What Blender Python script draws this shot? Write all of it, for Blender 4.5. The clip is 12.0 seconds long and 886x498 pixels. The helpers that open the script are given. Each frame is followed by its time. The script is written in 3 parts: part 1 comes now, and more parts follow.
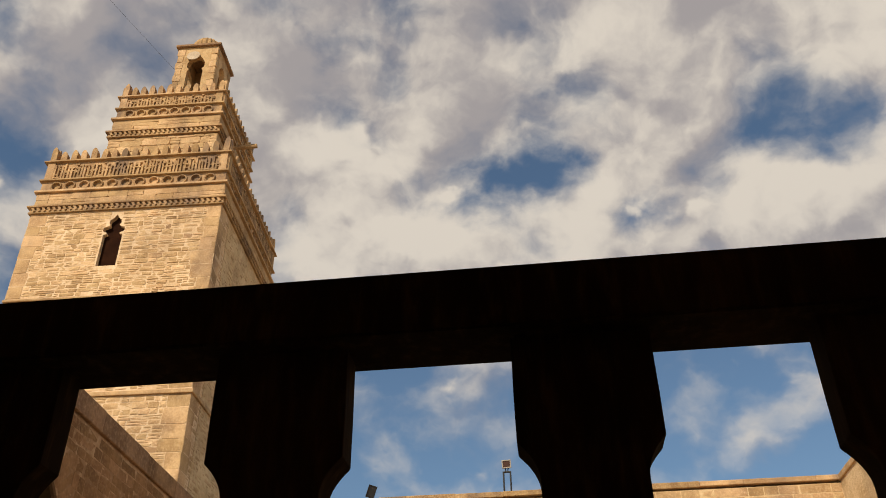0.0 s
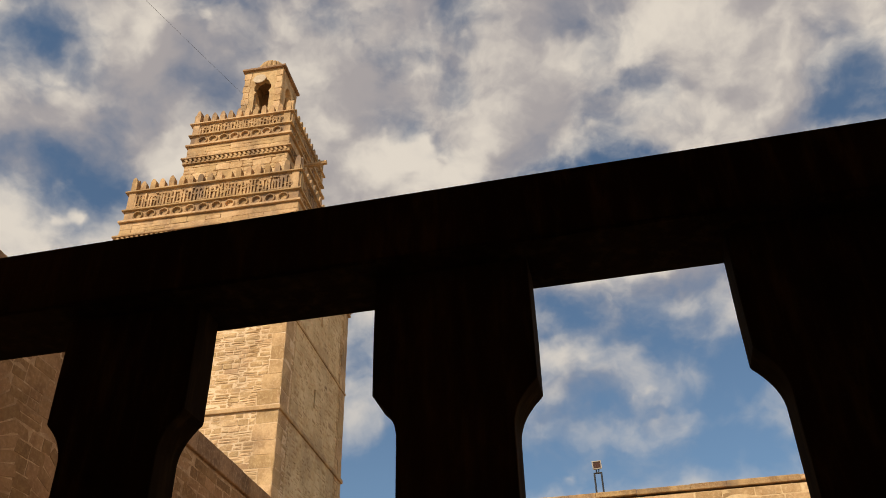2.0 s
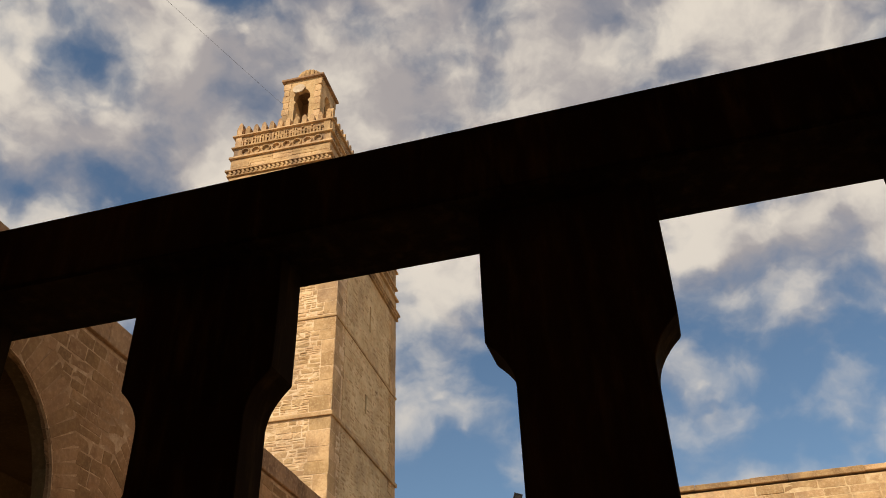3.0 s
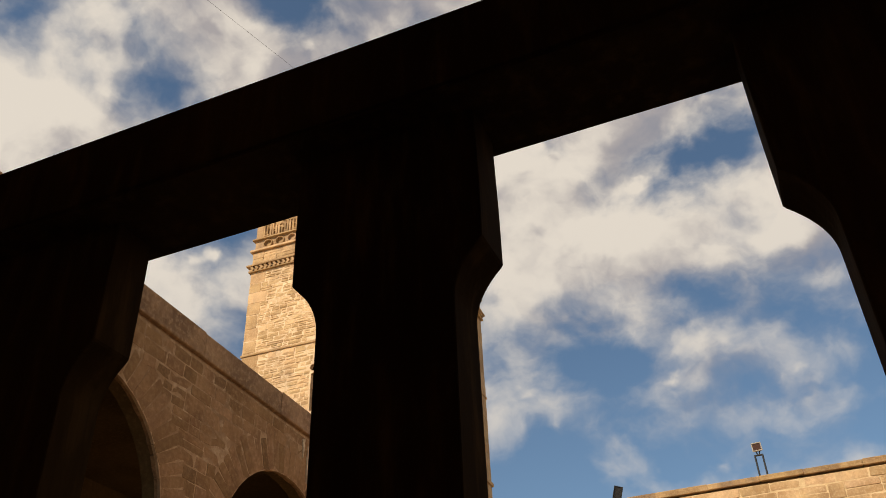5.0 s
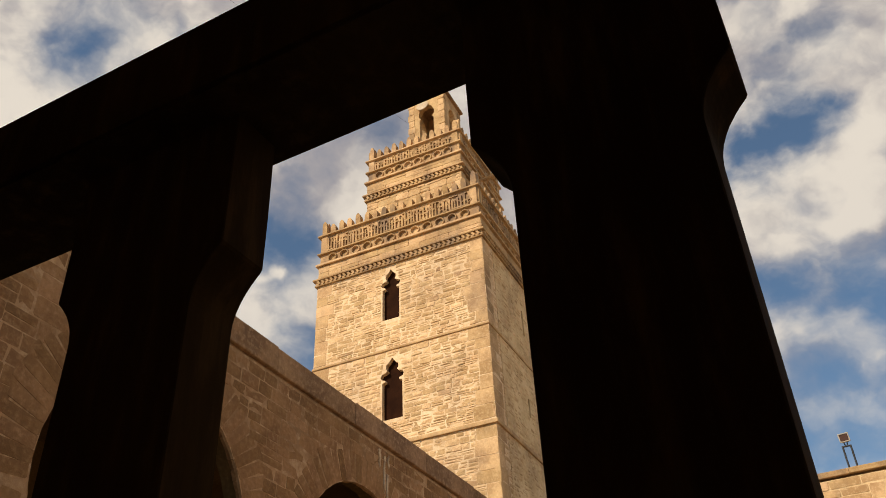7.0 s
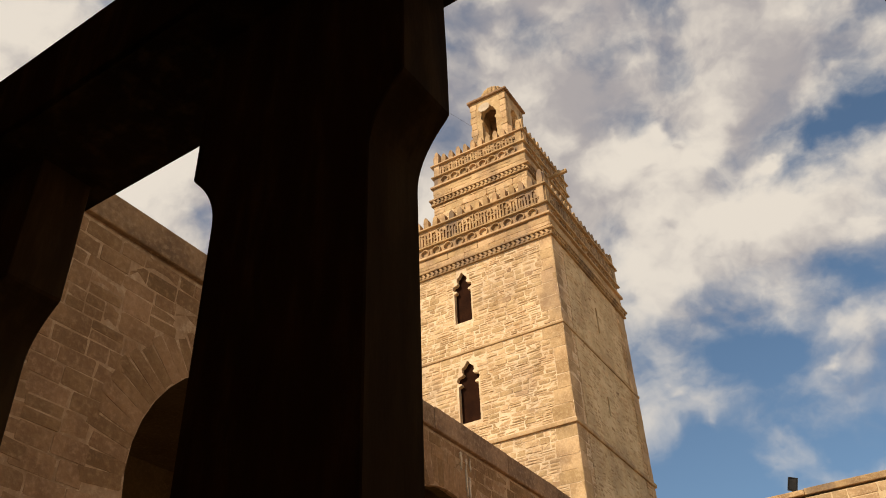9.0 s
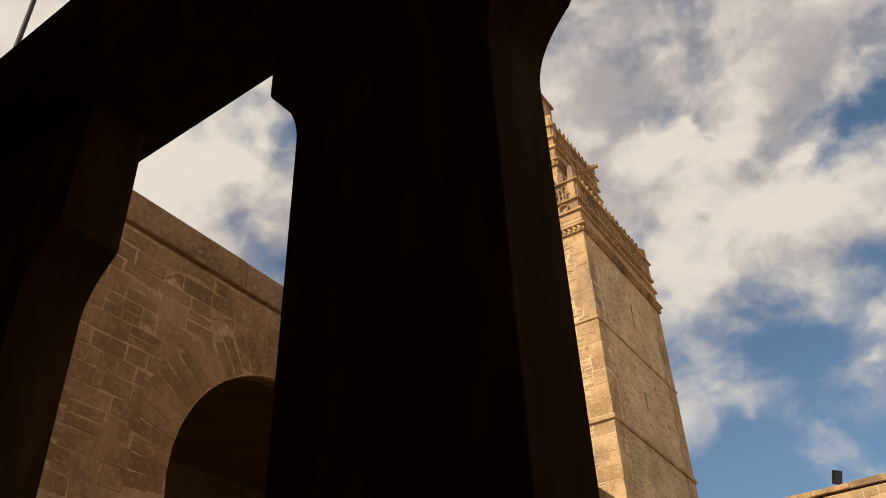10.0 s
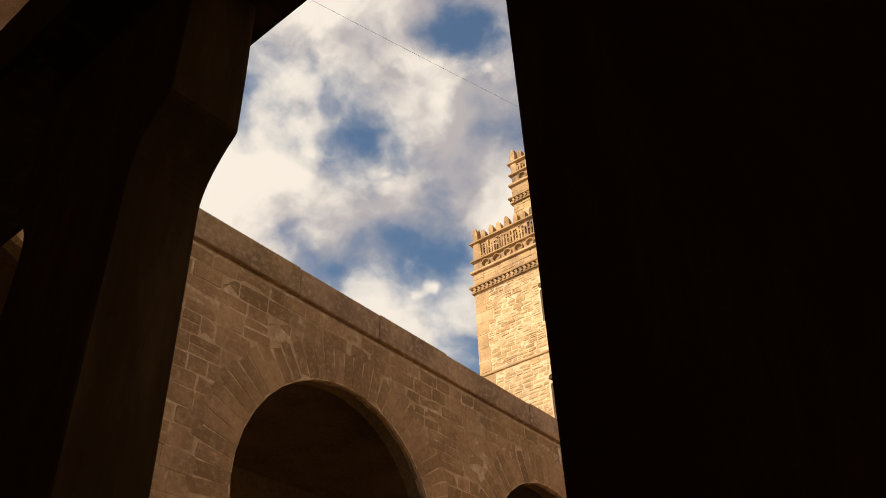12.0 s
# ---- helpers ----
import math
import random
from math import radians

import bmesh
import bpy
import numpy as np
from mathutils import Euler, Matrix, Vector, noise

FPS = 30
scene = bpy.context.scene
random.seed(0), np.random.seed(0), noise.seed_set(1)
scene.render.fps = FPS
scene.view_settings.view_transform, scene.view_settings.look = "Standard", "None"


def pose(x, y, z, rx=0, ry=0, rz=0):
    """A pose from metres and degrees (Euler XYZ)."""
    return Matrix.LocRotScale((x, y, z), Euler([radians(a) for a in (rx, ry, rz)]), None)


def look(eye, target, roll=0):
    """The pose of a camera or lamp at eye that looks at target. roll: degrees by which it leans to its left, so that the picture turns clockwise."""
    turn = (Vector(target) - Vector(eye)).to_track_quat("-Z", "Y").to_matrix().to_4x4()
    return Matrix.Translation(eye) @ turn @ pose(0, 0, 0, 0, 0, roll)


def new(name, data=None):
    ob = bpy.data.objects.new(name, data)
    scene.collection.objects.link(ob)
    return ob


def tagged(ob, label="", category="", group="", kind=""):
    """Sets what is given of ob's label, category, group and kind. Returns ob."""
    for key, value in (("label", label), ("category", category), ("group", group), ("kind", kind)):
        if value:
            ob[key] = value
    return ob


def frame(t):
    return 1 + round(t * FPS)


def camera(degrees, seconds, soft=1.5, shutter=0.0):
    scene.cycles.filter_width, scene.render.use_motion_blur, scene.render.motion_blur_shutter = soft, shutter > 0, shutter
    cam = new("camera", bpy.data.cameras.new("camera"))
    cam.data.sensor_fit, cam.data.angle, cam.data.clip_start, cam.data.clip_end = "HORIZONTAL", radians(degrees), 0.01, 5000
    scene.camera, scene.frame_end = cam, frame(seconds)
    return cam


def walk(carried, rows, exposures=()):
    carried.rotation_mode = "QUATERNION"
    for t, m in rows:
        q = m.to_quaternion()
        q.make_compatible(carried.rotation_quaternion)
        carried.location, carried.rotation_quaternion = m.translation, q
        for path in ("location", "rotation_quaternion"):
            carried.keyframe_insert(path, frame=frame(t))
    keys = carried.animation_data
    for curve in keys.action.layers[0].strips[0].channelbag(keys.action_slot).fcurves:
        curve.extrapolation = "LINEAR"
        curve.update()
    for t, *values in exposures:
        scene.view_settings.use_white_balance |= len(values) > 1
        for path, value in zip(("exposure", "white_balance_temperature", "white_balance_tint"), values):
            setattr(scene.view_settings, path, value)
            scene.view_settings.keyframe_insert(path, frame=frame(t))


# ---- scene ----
import itertools

# ------------------------------------------------------------------ camera
PATH = [
    (0.0, 0.2599, -0.4084, 0.6923, 6.304, 34.024, -0.884),
    (0.5, 0.2467, -0.3918, 0.6922, 7.367, 34.098, -1.022),
    (1.0, 0.2308, -0.3716, 0.6914, 8.860, 34.244, -1.093),
    (1.5, 0.2132, -0.3500, 0.6904, 10.606, 34.360, -1.229),
    (2.0, 0.1941, -0.3290, 0.6892, 12.064, 34.579, -1.361),
    (2.5, 0.1747, -0.3061, 0.6901, 13.881, 34.699, -1.527),
    (3.0, 0.1545, -0.2827, 0.6921, 15.563, 34.823, -1.698),
    (3.2, 0.1461, -0.2738, 0.6925, 16.361, 34.860, -1.782),
    (4.8, 0.0810, -0.2167, 0.6935, 21.300, 35.015, -2.212),
    (5.0, 0.0734, -0.2106, 0.6942, 21.821, 35.027, -2.304),
    (5.5, 0.0533, -0.1938, 0.6984, 23.068, 35.190, -2.508),
    (6.0, 0.0360, -0.1803, 0.6991, 24.499, 35.234, -2.523),
    (6.5, 0.0203, -0.1699, 0.6976, 25.657, 35.437, -2.620),
    (7.0, 0.0032, -0.1581, 0.6972, 26.784, 35.660, -2.752),
    (7.2, -0.0043, -0.1530, 0.6975, 27.480, 35.741, -2.672),
    (8.8, -0.0641, -0.1173, 0.7013, 31.621, 36.086, -2.588),
    (9.0, -0.0713, -0.1133, 0.7016, 32.299, 36.113, -2.502),
    (9.5, -0.0891, -0.1036, 0.7032, 33.587, 36.173, -2.505),
    (10.0, -0.1086, -0.0939, 0.7064, 34.847, 36.183, -2.463),
    (10.5, -0.1260, -0.0867, 0.7078, 35.949, 36.187, -2.515),
    (11.0, -0.1404, -0.0804, 0.7081, 36.864, 36.236, -2.586),
    (11.2, -0.1460, -0.0781, 0.7081, 37.245, 36.252, -2.601),
    (11.5, -0.1545, -0.0749, 0.7078, 37.811, 36.276, -2.589),
    (12.0, -0.1687, -0.0699, 0.7071, 38.857, 36.412, -2.438),
]
cam = camera(54.1, 12.0, soft=0.95)


def stand(x, y, z, yaw, pitch, roll):
    return Matrix.Translation((x, y, z)) @ pose(0, 0, 0, 90 + pitch, 0, yaw) @ pose(0, 0, 0, 0, 0, roll)


EYE = 0.70
walk(cam, [(r[0], stand(*r[1:])) for r in PATH], exposures=[(0.0, -0.02), (2.5, 0.08), (6.0, 0.11), (9.0, 0.17), (10.5, 0.15), (12.0, 0.42)])

# ------------------------------------------------------------------ light
SUN_EL, SUN_AZ = 38.0, 205.0   # degrees; azimuth clockwise from +y
sun = new("sun", bpy.data.lights.new("sun", "SUN"))
sun.data.energy, sun.data.angle, sun.data.color = 4.8, radians(0.6), (1.0, 0.86, 0.66)
sd = Vector((math.sin(radians(SUN_AZ)) * math.cos(radians(SUN_EL)), math.cos(radians(SUN_AZ)) * math.cos(radians(SUN_EL)), math.sin(radians(SUN_EL))))
sun.matrix_world = look(sd * 60, (0, 0, 0))


class Nodes:
    """Small helper to write node trees."""

    def __init__(self, tree):
        self.tree = tree
        tree.nodes.clear()

    def add(self, kind, values=(), operation="", interpolation=""):
        n = self.tree.nodes.new(kind)
        if operation:
            n.operation = operation
        if interpolation:
            n.interpolation_type = interpolation
        for k, v in dict(values).items():
            if isinstance(v, bpy.types.NodeSocket):
                self.tree.links.new(v, n.inputs[k])
            else:
                n.inputs[k].default_value = v
        return n

    def math(self, op, a, b=0.0, c=0.0):
        return self.add("ShaderNodeMath", {0: a, 1: b, 2: c}, op).outputs[0]

    def ramp(self, fac, lo, hi, a=0.0, b=1.0):
        return self.add("ShaderNodeMapRange", {"Value": fac, "From Min": lo, "From Max": hi, "To Min": a, "To Max": b}, interpolation="SMOOTHSTEP").outputs[0]

    def mix(self, fac, a, b, blend="MIX"):
        n = self.add("ShaderNodeMix")
        n.data_type, n.blend_type = "RGBA", blend
        if isinstance(fac, bpy.types.NodeSocket):
            self.tree.links.new(fac, n.inputs[0])
        else:
            n.inputs[0].default_value = fac
        for i, v in ((6, a), (7, b)):
            if isinstance(v, bpy.types.NodeSocket):
                self.tree.links.new(v, n.inputs[i])
            else:
                n.inputs[i].default_value = (*v, 1) if len(v) == 3 else v
        return n.outputs[2]

    def noise(self, vector, scale, detail=6.0, rough=0.55, lac=2.0, distort=0.0):
        return self.add("ShaderNodeTexNoise", {"Vector": vector, "Scale": scale, "Detail": detail, "Roughness": rough, "Lacunarity": lac, "Distortion": distort}).outputs["Fac"]


world = bpy.data.worlds.new("sky")
scene.world = world
world.use_nodes = True
N = Nodes(world.node_tree)
direction = N.add("ShaderNodeTexCoord").outputs["Generated"]
xyz = N.add("ShaderNodeSeparateXYZ", {0: direction}).outputs
rise = N.math("MAXIMUM", xyz[2], 0.02)
flat = N.add("ShaderNodeCombineXYZ", {0: N.math("DIVIDE", xyz[0], N.math("ADD", rise, 0.12)), 1: N.math("DIVIDE", xyz[1], N.math("ADD", rise, 0.12)), 2: 0.0}).outputs[0]
warp = N.add("ShaderNodeTexNoise", {"Vector": flat, "Scale": 6.0, "Detail": 6.0, "Roughness": 0.6}).outputs["Color"]
swirl = N.add("ShaderNodeTexNoise", {"Vector": direction, "Scale": 8.0, "Detail": 5.0, "Roughness": 0.55}).outputs["Color"]


def vector(op, a, b):
    return N.add("ShaderNodeVectorMath", {0: a, 3 if op == "SCALE" else 1: b}, op).outputs[0]


drift = vector("SCALE", vector("SUBTRACT", swirl, (0.5, 0.5, 0.5)), 0.085)
dome = vector("MULTIPLY", vector("ADD", direction, drift), (1.0, 1.0, 1.3))


def heaps(where):
    """The thickness of the cloud layer: rounded heaps, broken up by finer noise."""
    billow = N.noise(where, 6.5, 6.0, 0.48)
    puffs = N.add("ShaderNodeTexVoronoi", {"Vector": where, "Scale": 12.0, "Detail": 2.0, "Roughness": 0.55})
    puffs.feature = "SMOOTH_F1"
    puffs.inputs["Smoothness"].default_value = 0.45
    heap = N.ramp(puffs.outputs["Distance"], 0.62, 0.08)
    return N.math("ADD", N.math("MULTIPLY", billow, 0.82), N.math("MULTIPLY", heap, 0.15))


cover = heaps(dome)
towards_sun = heaps(vector("ADD", dome, (-0.012, -0.010, 0.036)))
# the clear gaps between the clouds: where on the cloud layer, how wide, how clear
GAPS = [(-0.65, 0.665, 0.085, 0.24), (-0.69, 0.575, 0.06, 0.2), (-0.78, 0.47, 0.075, 0.22), (-0.435, 0.597, 0.045, 0.26), (-0.61, 0.545, 0.06, 0.12), (-0.72, 0.925, 0.09, 0.22),
        (-0.81, 0.90, 0.05, 0.14), (-0.86, 0.66, 0.06, 0.16), (-0.285, 0.72, 0.045, 0.26), (-0.24, 0.78, 0.04, 0.24), (-0.145, 0.845, 0.05, 0.16), (-0.15, 0.735, 0.05, 0.14),
        (0.11, 0.87, 0.08, 0.17), (0.045, 1.03, 0.06, 0.25), (-0.01, 1.06, 0.05, 0.24), (-0.055, 1.12, 0.045, 0.24), (0.185, 1.158, 0.05, 0.28), (0.39, 0.96, 0.07, 0.22), (0.50, 0.985, 0.07, 0.2),
        (-0.27, 1.323, 0.07, 0.2), (-0.08, 1.36, 0.08, 0.18), (-0.29, 1.535, 0.1, 0.16), (-0.45, 1.373, 0.07, 0.15)]
nudged = vector("ADD", vector("ADD", flat, drift), vector("SCALE", vector("SUBTRACT", warp, (0.5, 0.5, 0.5)), 0.17))
gap = 0.0
for gx, gy, wide, clear_by in GAPS:
    away = N.add("ShaderNodeVectorMath", {0: nudged, 1: (gx, gy, 0.0)}, "DISTANCE").outputs["Value"]
    gap = N.math("MAXIMUM", gap, N.ramp(away, wide * 1.9, 0.0, 0.0, clear_by * 0.95))
limit = N.ramp(xyz[2], 0.32, 0.56, 0.575, 0.245)
body_of = N.math("SUBTRACT", N.math("ADD", N.math("MULTIPLY", N.math("SUBTRACT", cover, 0.5), 1.8), N.math("SUBTRACT", 0.60, limit)), gap)
veil = N.ramp(xyz[2], 0.28, 0.62, 0.78, 0.97)
mask = N.math("MULTIPLY", N.ramp(body_of, -0.17, 0.20), veil)
relief = N.math("MULTIPLY", N.math("SUBTRACT", cover, towards_sun), 2.3)
shade = N.noise(dome, 4.0, 4.0, 0.45)
tone = N.math("ADD", N.math("ADD", N.math("MULTIPLY", shade, 0.6), relief), N.math("SUBTRACT", 0.22, N.ramp(xyz[2], 0.55, 0.85, 0.0, 0.12)))
white = N.mix(N.ramp(tone, 0.25, 0.68), (4.45, 4.05, 3.98), (8.6, 7.72, 6.6))
heaven = N.add("ShaderNodeTexSky")
heaven.sky_type, heaven.sun_disc = "NISHITA", False
heaven.sun_elevation, heaven.sun_rotation = radians(SUN_EL), radians(SUN_AZ)
heaven.dust_density, heaven.ozone_density = 0.6, 2.0
sky = heaven.outputs[0]
deep = N.mix(N.ramp(xyz[2], 0.55, 0.25, 0.04, 0.09), N.mix(1.0, sky, (0.85, 1.01, 1.03), "MULTIPLY"), (5.6, 6.0, 6.6))
air = N.mix(mask, deep, white)
N.add("ShaderNodeOutputWorld", {0: N.add("ShaderNodeBackground", {"Color": air, "Strength": 0.085}).outputs[0]})


# ------------------------------------------------------------------ materials
def surface(name, base, dark, light, scale=3.0, fine_scale=40.0, rough=0.9, bump=0.4, step=0.01, vary=0.25, stain=0.5, streak=(1, 1, 1), grime=0.0, gloss=0.25):
    """A mineral or wooden surface: two scales of colour, a different tone for each piece, fine relief."""
    m = bpy.data.materials.new(name)
    m.use_nodes = True
    n = Nodes(m.node_tree)
    where = n.add("ShaderNodeNewGeometry")
    point = n.add("ShaderNodeVectorMath", {0: where.outputs["Position"], 1: streak}, operation="MULTIPLY").outputs[0]
    big = n.noise(point, scale, 5.0, 0.6)
    small = n.noise(point, fine_scale, 8.0, 0.65)
    blotch = n.noise(point, scale * 0.35, 3.0, 0.5)
    tone = n.math("ADD", n.add("ShaderNodeObjectInfo").outputs["Random"], where.outputs["Random Per Island"])
    tone = n.math("FRACT", tone)
    c = n.mix(n.ramp(big, 0.32, 0.7), dark, base)
    c = n.mix(n.math("MULTIPLY", n.ramp(small, 0.45, 0.75), 0.65), c, light)
    c = n.mix(n.math("MULTIPLY", n.ramp(small, 0.46, 0.28), 0.6), c, dark)
    c = n.mix(n.math("MULTIPLY", n.ramp(blotch, 0.52, 0.7), stain), c, n.mix(0.5, c, dark))
    if grime:
        soot = n.noise(n.add("ShaderNodeVectorMath", {0: point, 1: (1.0, 1.0, 0.55)}, "MULTIPLY").outputs[0], 0.9, 6.0, 0.62)
        c = n.mix(n.math("MULTIPLY", n.ramp(soot, 0.47, 0.66), grime), c, (0.17, 0.115, 0.08))
    gain = n.math("ADD", n.math("MULTIPLY", tone, 2 * vary), 1 - vary)
    c = n.mix(1.0, c, n.add("ShaderNodeCombineColor", {0: gain, 1: gain, 2: n.math("MULTIPLY", gain, n.math("ADD", n.math("MULTIPLY", tone, 0.12), 0.94))}).outputs[0], "MULTIPLY")
    relief = n.math("ADD", small, n.math("MULTIPLY", big, 0.8))
    nb = n.add("ShaderNodeBump", {"Strength": bump, "Distance": step, "Height": relief}).outputs[0]
    shader = n.add("ShaderNodeBsdfPrincipled", {"Base Color": c, "Roughness": rough, "Normal": nb, "Specular IOR Level": gloss}).outputs[0]
    n.add("ShaderNodeOutputMaterial", {0: shader})
    return m


STONE = surface("sandstone", (0.62, 0.42, 0.225), (0.42, 0.26, 0.125), (0.72, 0.54, 0.33), 2.2, 26, 0.92, 0.7, 0.025, 0.17, grime=0.3)
MORTAR = surface("lime_mortar", (0.70, 0.52, 0.32), (0.52, 0.355, 0.195), (0.78, 0.61, 0.41), 1.7, 15, 0.95, 0.7, 0.03, 0.05, grime=0.25)
ASHLAR = surface("dressed_sandstone", (0.56, 0.37, 0.19), (0.33, 0.20, 0.095), (0.66, 0.475, 0.28), 1.6, 22, 0.9, 0.4, 0.015, 0.12, 0.8, grime=0.45)
# Darker sandstone and pointing for the west wall, with its shade in the colour.
SHADED_COURT = surface("shaded_court_sandstone", (0.285, 0.165, 0.08), (0.18, 0.10, 0.048), (0.38, 0.235, 0.125), 1.3, 16, 0.95, 0.6, 0.02, 0.16, gloss=0.1)
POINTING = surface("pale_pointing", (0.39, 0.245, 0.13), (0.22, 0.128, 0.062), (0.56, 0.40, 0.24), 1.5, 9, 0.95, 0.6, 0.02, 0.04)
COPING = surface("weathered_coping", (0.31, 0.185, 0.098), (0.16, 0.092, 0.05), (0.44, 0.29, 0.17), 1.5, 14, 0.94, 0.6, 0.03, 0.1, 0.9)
# Plaster inside the arches; the shade in there is mixed into the colour.
SHADED_PLASTER = surface("shaded_arcade_plaster", (0.13, 0.083, 0.037), (0.085, 0.053, 0.024), (0.18, 0.115, 0.055), 1.0, 18, 0.98, 0.3, 0.01, 0.02, gloss=0.0)
LIME = surface("old_lime", (0.56, 0.45, 0.32), (0.36, 0.25, 0.15), (0.66, 0.56, 0.43), 7.0, 30, 0.95, 0.6, 0.01, 0.05)
CARVED = surface("carved_sandstone", (0.53, 0.34, 0.165), (0.25, 0.145, 0.068), (0.61, 0.43, 0.24), 2.4, 30, 0.92, 0.7, 0.02, 0.16, 1.0, grime=0.9)
WOOD = surface("old_dark_wood", (0.040, 0.024, 0.0095), (0.017, 0.0095, 0.004), (0.072, 0.044, 0.019), 9.0, 110.0, 0.9, 0.35, 0.0012, 0.12, 0.6, (1, 1, 0.18), gloss=0.03)
PAVING = surface("court_paving", (0.48, 0.36, 0.23), (0.34, 0.25, 0.155), (0.58, 0.45, 0.31), 0.8, 14, 0.85, 0.3, 0.01, 0.1)
# Unseen gallery surfaces, kept pale to bounce some light onto the wood.
GALLERY = surface("gallery_plaster", (0.50, 0.38, 0.20), (0.38, 0.28, 0.145), (0.6, 0.47, 0.28), 0.8, 12, 0.95, 0.25, 0.01, 0.02)
# Near-black brown for the panels that stand for shade inside the openings.
OPENING_DARK = surface("opening_dark", (0.026, 0.0095, 0.004), (0.014, 0.005, 0.0025), (0.038, 0.014, 0.006), 4.0, 40, 0.9, 0.3, 0.004, 0.05, gloss=0.04)
METAL = surface("painted_black_metal", (0.03, 0.03, 0.032), (0.015, 0.015, 0.016), (0.07, 0.06, 0.055), 8.0, 60, 0.5, 0.15, 0.002, 0.05)
PALE = surface("pale_painted_metal", (0.42, 0.38, 0.34), (0.28, 0.24, 0.20), (0.52, 0.48, 0.44), 9.0, 60, 0.45, 0.15, 0.002, 0.03)
HORN = surface("pale_disc_stone", (0.43, 0.33, 0.21), (0.32, 0.23, 0.14), (0.5, 0.41, 0.28), 6.0, 40, 0.5, 0.1, 0.002, 0.02)


def glass(name, tint):
    m = bpy.data.materials.new(name)
    m.use_nodes = True
    n = Nodes(m.node_tree)
    n.add("ShaderNodeOutputMaterial", {0: n.add("ShaderNodeBsdfPrincipled", {"Base Color": (*tint, 1), "Roughness": 0.12, "Metallic": 0.0, "IOR": 1.5}).outputs[0]})
    return m


LENS = glass("lamp_glass", (0.06, 0.022, 0.016))
DARKLENS = METAL


# ------------------------------------------------------------------ mesh helpers
def part(name, bm, material, parent=None, label=""):
    """Links a bmesh as one mesh object under a thing or a part."""
    me = bpy.data.meshes.new(name)
    bmesh.ops.recalc_face_normals(bm, faces=bm.faces)
    bm.to_mesh(me)
    bm.free()
    me.materials.append(material)
    ob = new(name, me)
    ob.parent = parent
    if label:
        tagged(ob, label)
    return ob


def thing(name, label, category, group="", kind="", at=(0, 0, 0), turn=None):
    ob = new(name)
    ob.empty_display_size = 0.1
    ob.matrix_basis = turn if turn else Matrix.Translation(at)
    return tagged(ob, label, category, group, kind)


def block(x0, x1, y0, y1, z0, z1, bevel=0.0, bm=None):
    bm = bm or bmesh.new()
    made = bmesh.ops.create_cube(bm, size=1, matrix=Matrix.Translation(((x0 + x1) / 2, (y0 + y1) / 2, (z0 + z1) / 2)) @ Matrix.Diagonal((x1 - x0, y1 - y0, z1 - z0, 1)))
    if bevel:
        edges = list({e for v in made["verts"] for e in v.link_edges})
        bmesh.ops.bevel(bm, geom=edges, offset=bevel, segments=2, affect="EDGES", profile=0.6)
    return bm


def plate(outline, holes, frame_m, depth, bm=None):
    """A slab cut from an outline with holes in (u, v), laid by frame_m (u, v, outward normal) and extruded inwards by depth."""
    bm = bm or bmesh.new()
    edges = []
    for loop in [outline, *holes]:
        vs = [bm.verts.new(frame_m @ Vector((u, v, 0))) for u, v in loop]
        edges += [bm.edges.new((vs[i], vs[(i + 1) % len(vs)])) for i in range(len(vs))]
    made = bmesh.ops.triangle_fill(bm, use_beauty=True, use_dissolve=False, edges=edges)
    faces = [f for f in made["geom"] if isinstance(f, bmesh.types.BMFace)]
    back = bmesh.ops.extrude_face_region(bm, geom=faces)
    shift = frame_m.to_3x3() @ Vector((0, 0, -depth))
    bmesh.ops.translate(bm, vec=shift, verts=[v for v in back["geom"] if isinstance(v, bmesh.types.BMVert)])
    return bm


def basis(origin, u, v, n):
    """The frame of a face: u along it, v up, n out of it."""
    return Matrix(((u[0], v[0], n[0], origin[0]), (u[1], v[1], n[1], origin[1]), (u[2], v[2], n[2], origin[2]), (0, 0, 0, 1)))


def tube(points, radius, sides=8, bm=None, closed=False):
    """A round bar along points."""
    bm = bm or bmesh.new()
    rings = []
    pts = [Vector(p) for p in points]
    for i, p in enumerate(pts):
        d = (pts[min(i + 1, len(pts) - 1)] - pts[max(i - 1, 0)]).normalized()
        a = d.orthogonal().normalized() if abs(d.z) < 0.9 else d.cross(Vector((0, 1, 0))).normalized()
        b = d.cross(a)
        r = radius[i] if isinstance(radius, (list, tuple)) else radius
        rings.append([bm.verts.new(p + (a * math.cos(k * math.tau / sides) + b * math.sin(k * math.tau / sides)) * r) for k in range(sides)])
    for r0, r1 in zip(rings, rings[1:]):
        for k in range(sides):
            bm.faces.new((r0[k], r0[(k + 1) % sides], r1[(k + 1) % sides], r1[k]))
    bm.faces.new(rings[0]), bm.faces.new(rings[-1])
    return bm


def lathe(profile, sides=24, centre=(0, 0, 0), bm=None, wobble=None):
    """Turns (radius, z) round the upright axis."""
    bm = bm or bmesh.new()
    rings = []
    for r, z in profile:
        rings.append([bm.verts.new((centre[0] + (r * (wobble(k, sides) if wobble else 1)) * math.cos(k * math.tau / sides),
                                    centre[1] + (r * (wobble(k, sides) if wobble else 1)) * math.sin(k * math.tau / sides), centre[2] + z)) for k in range(sides)])
    for r0, r1 in zip(rings, rings[1:]):
        for k in range(sides):
            bm.faces.new((r0[k], r0[(k + 1) % sides], r1[(k + 1) % sides], r1[k]))
    bm.faces.new(rings[0]), bm.faces.new(rings[-1])
    return bm


# rough stones: a few shared shapes, a unit across
RNG = random.Random(7)


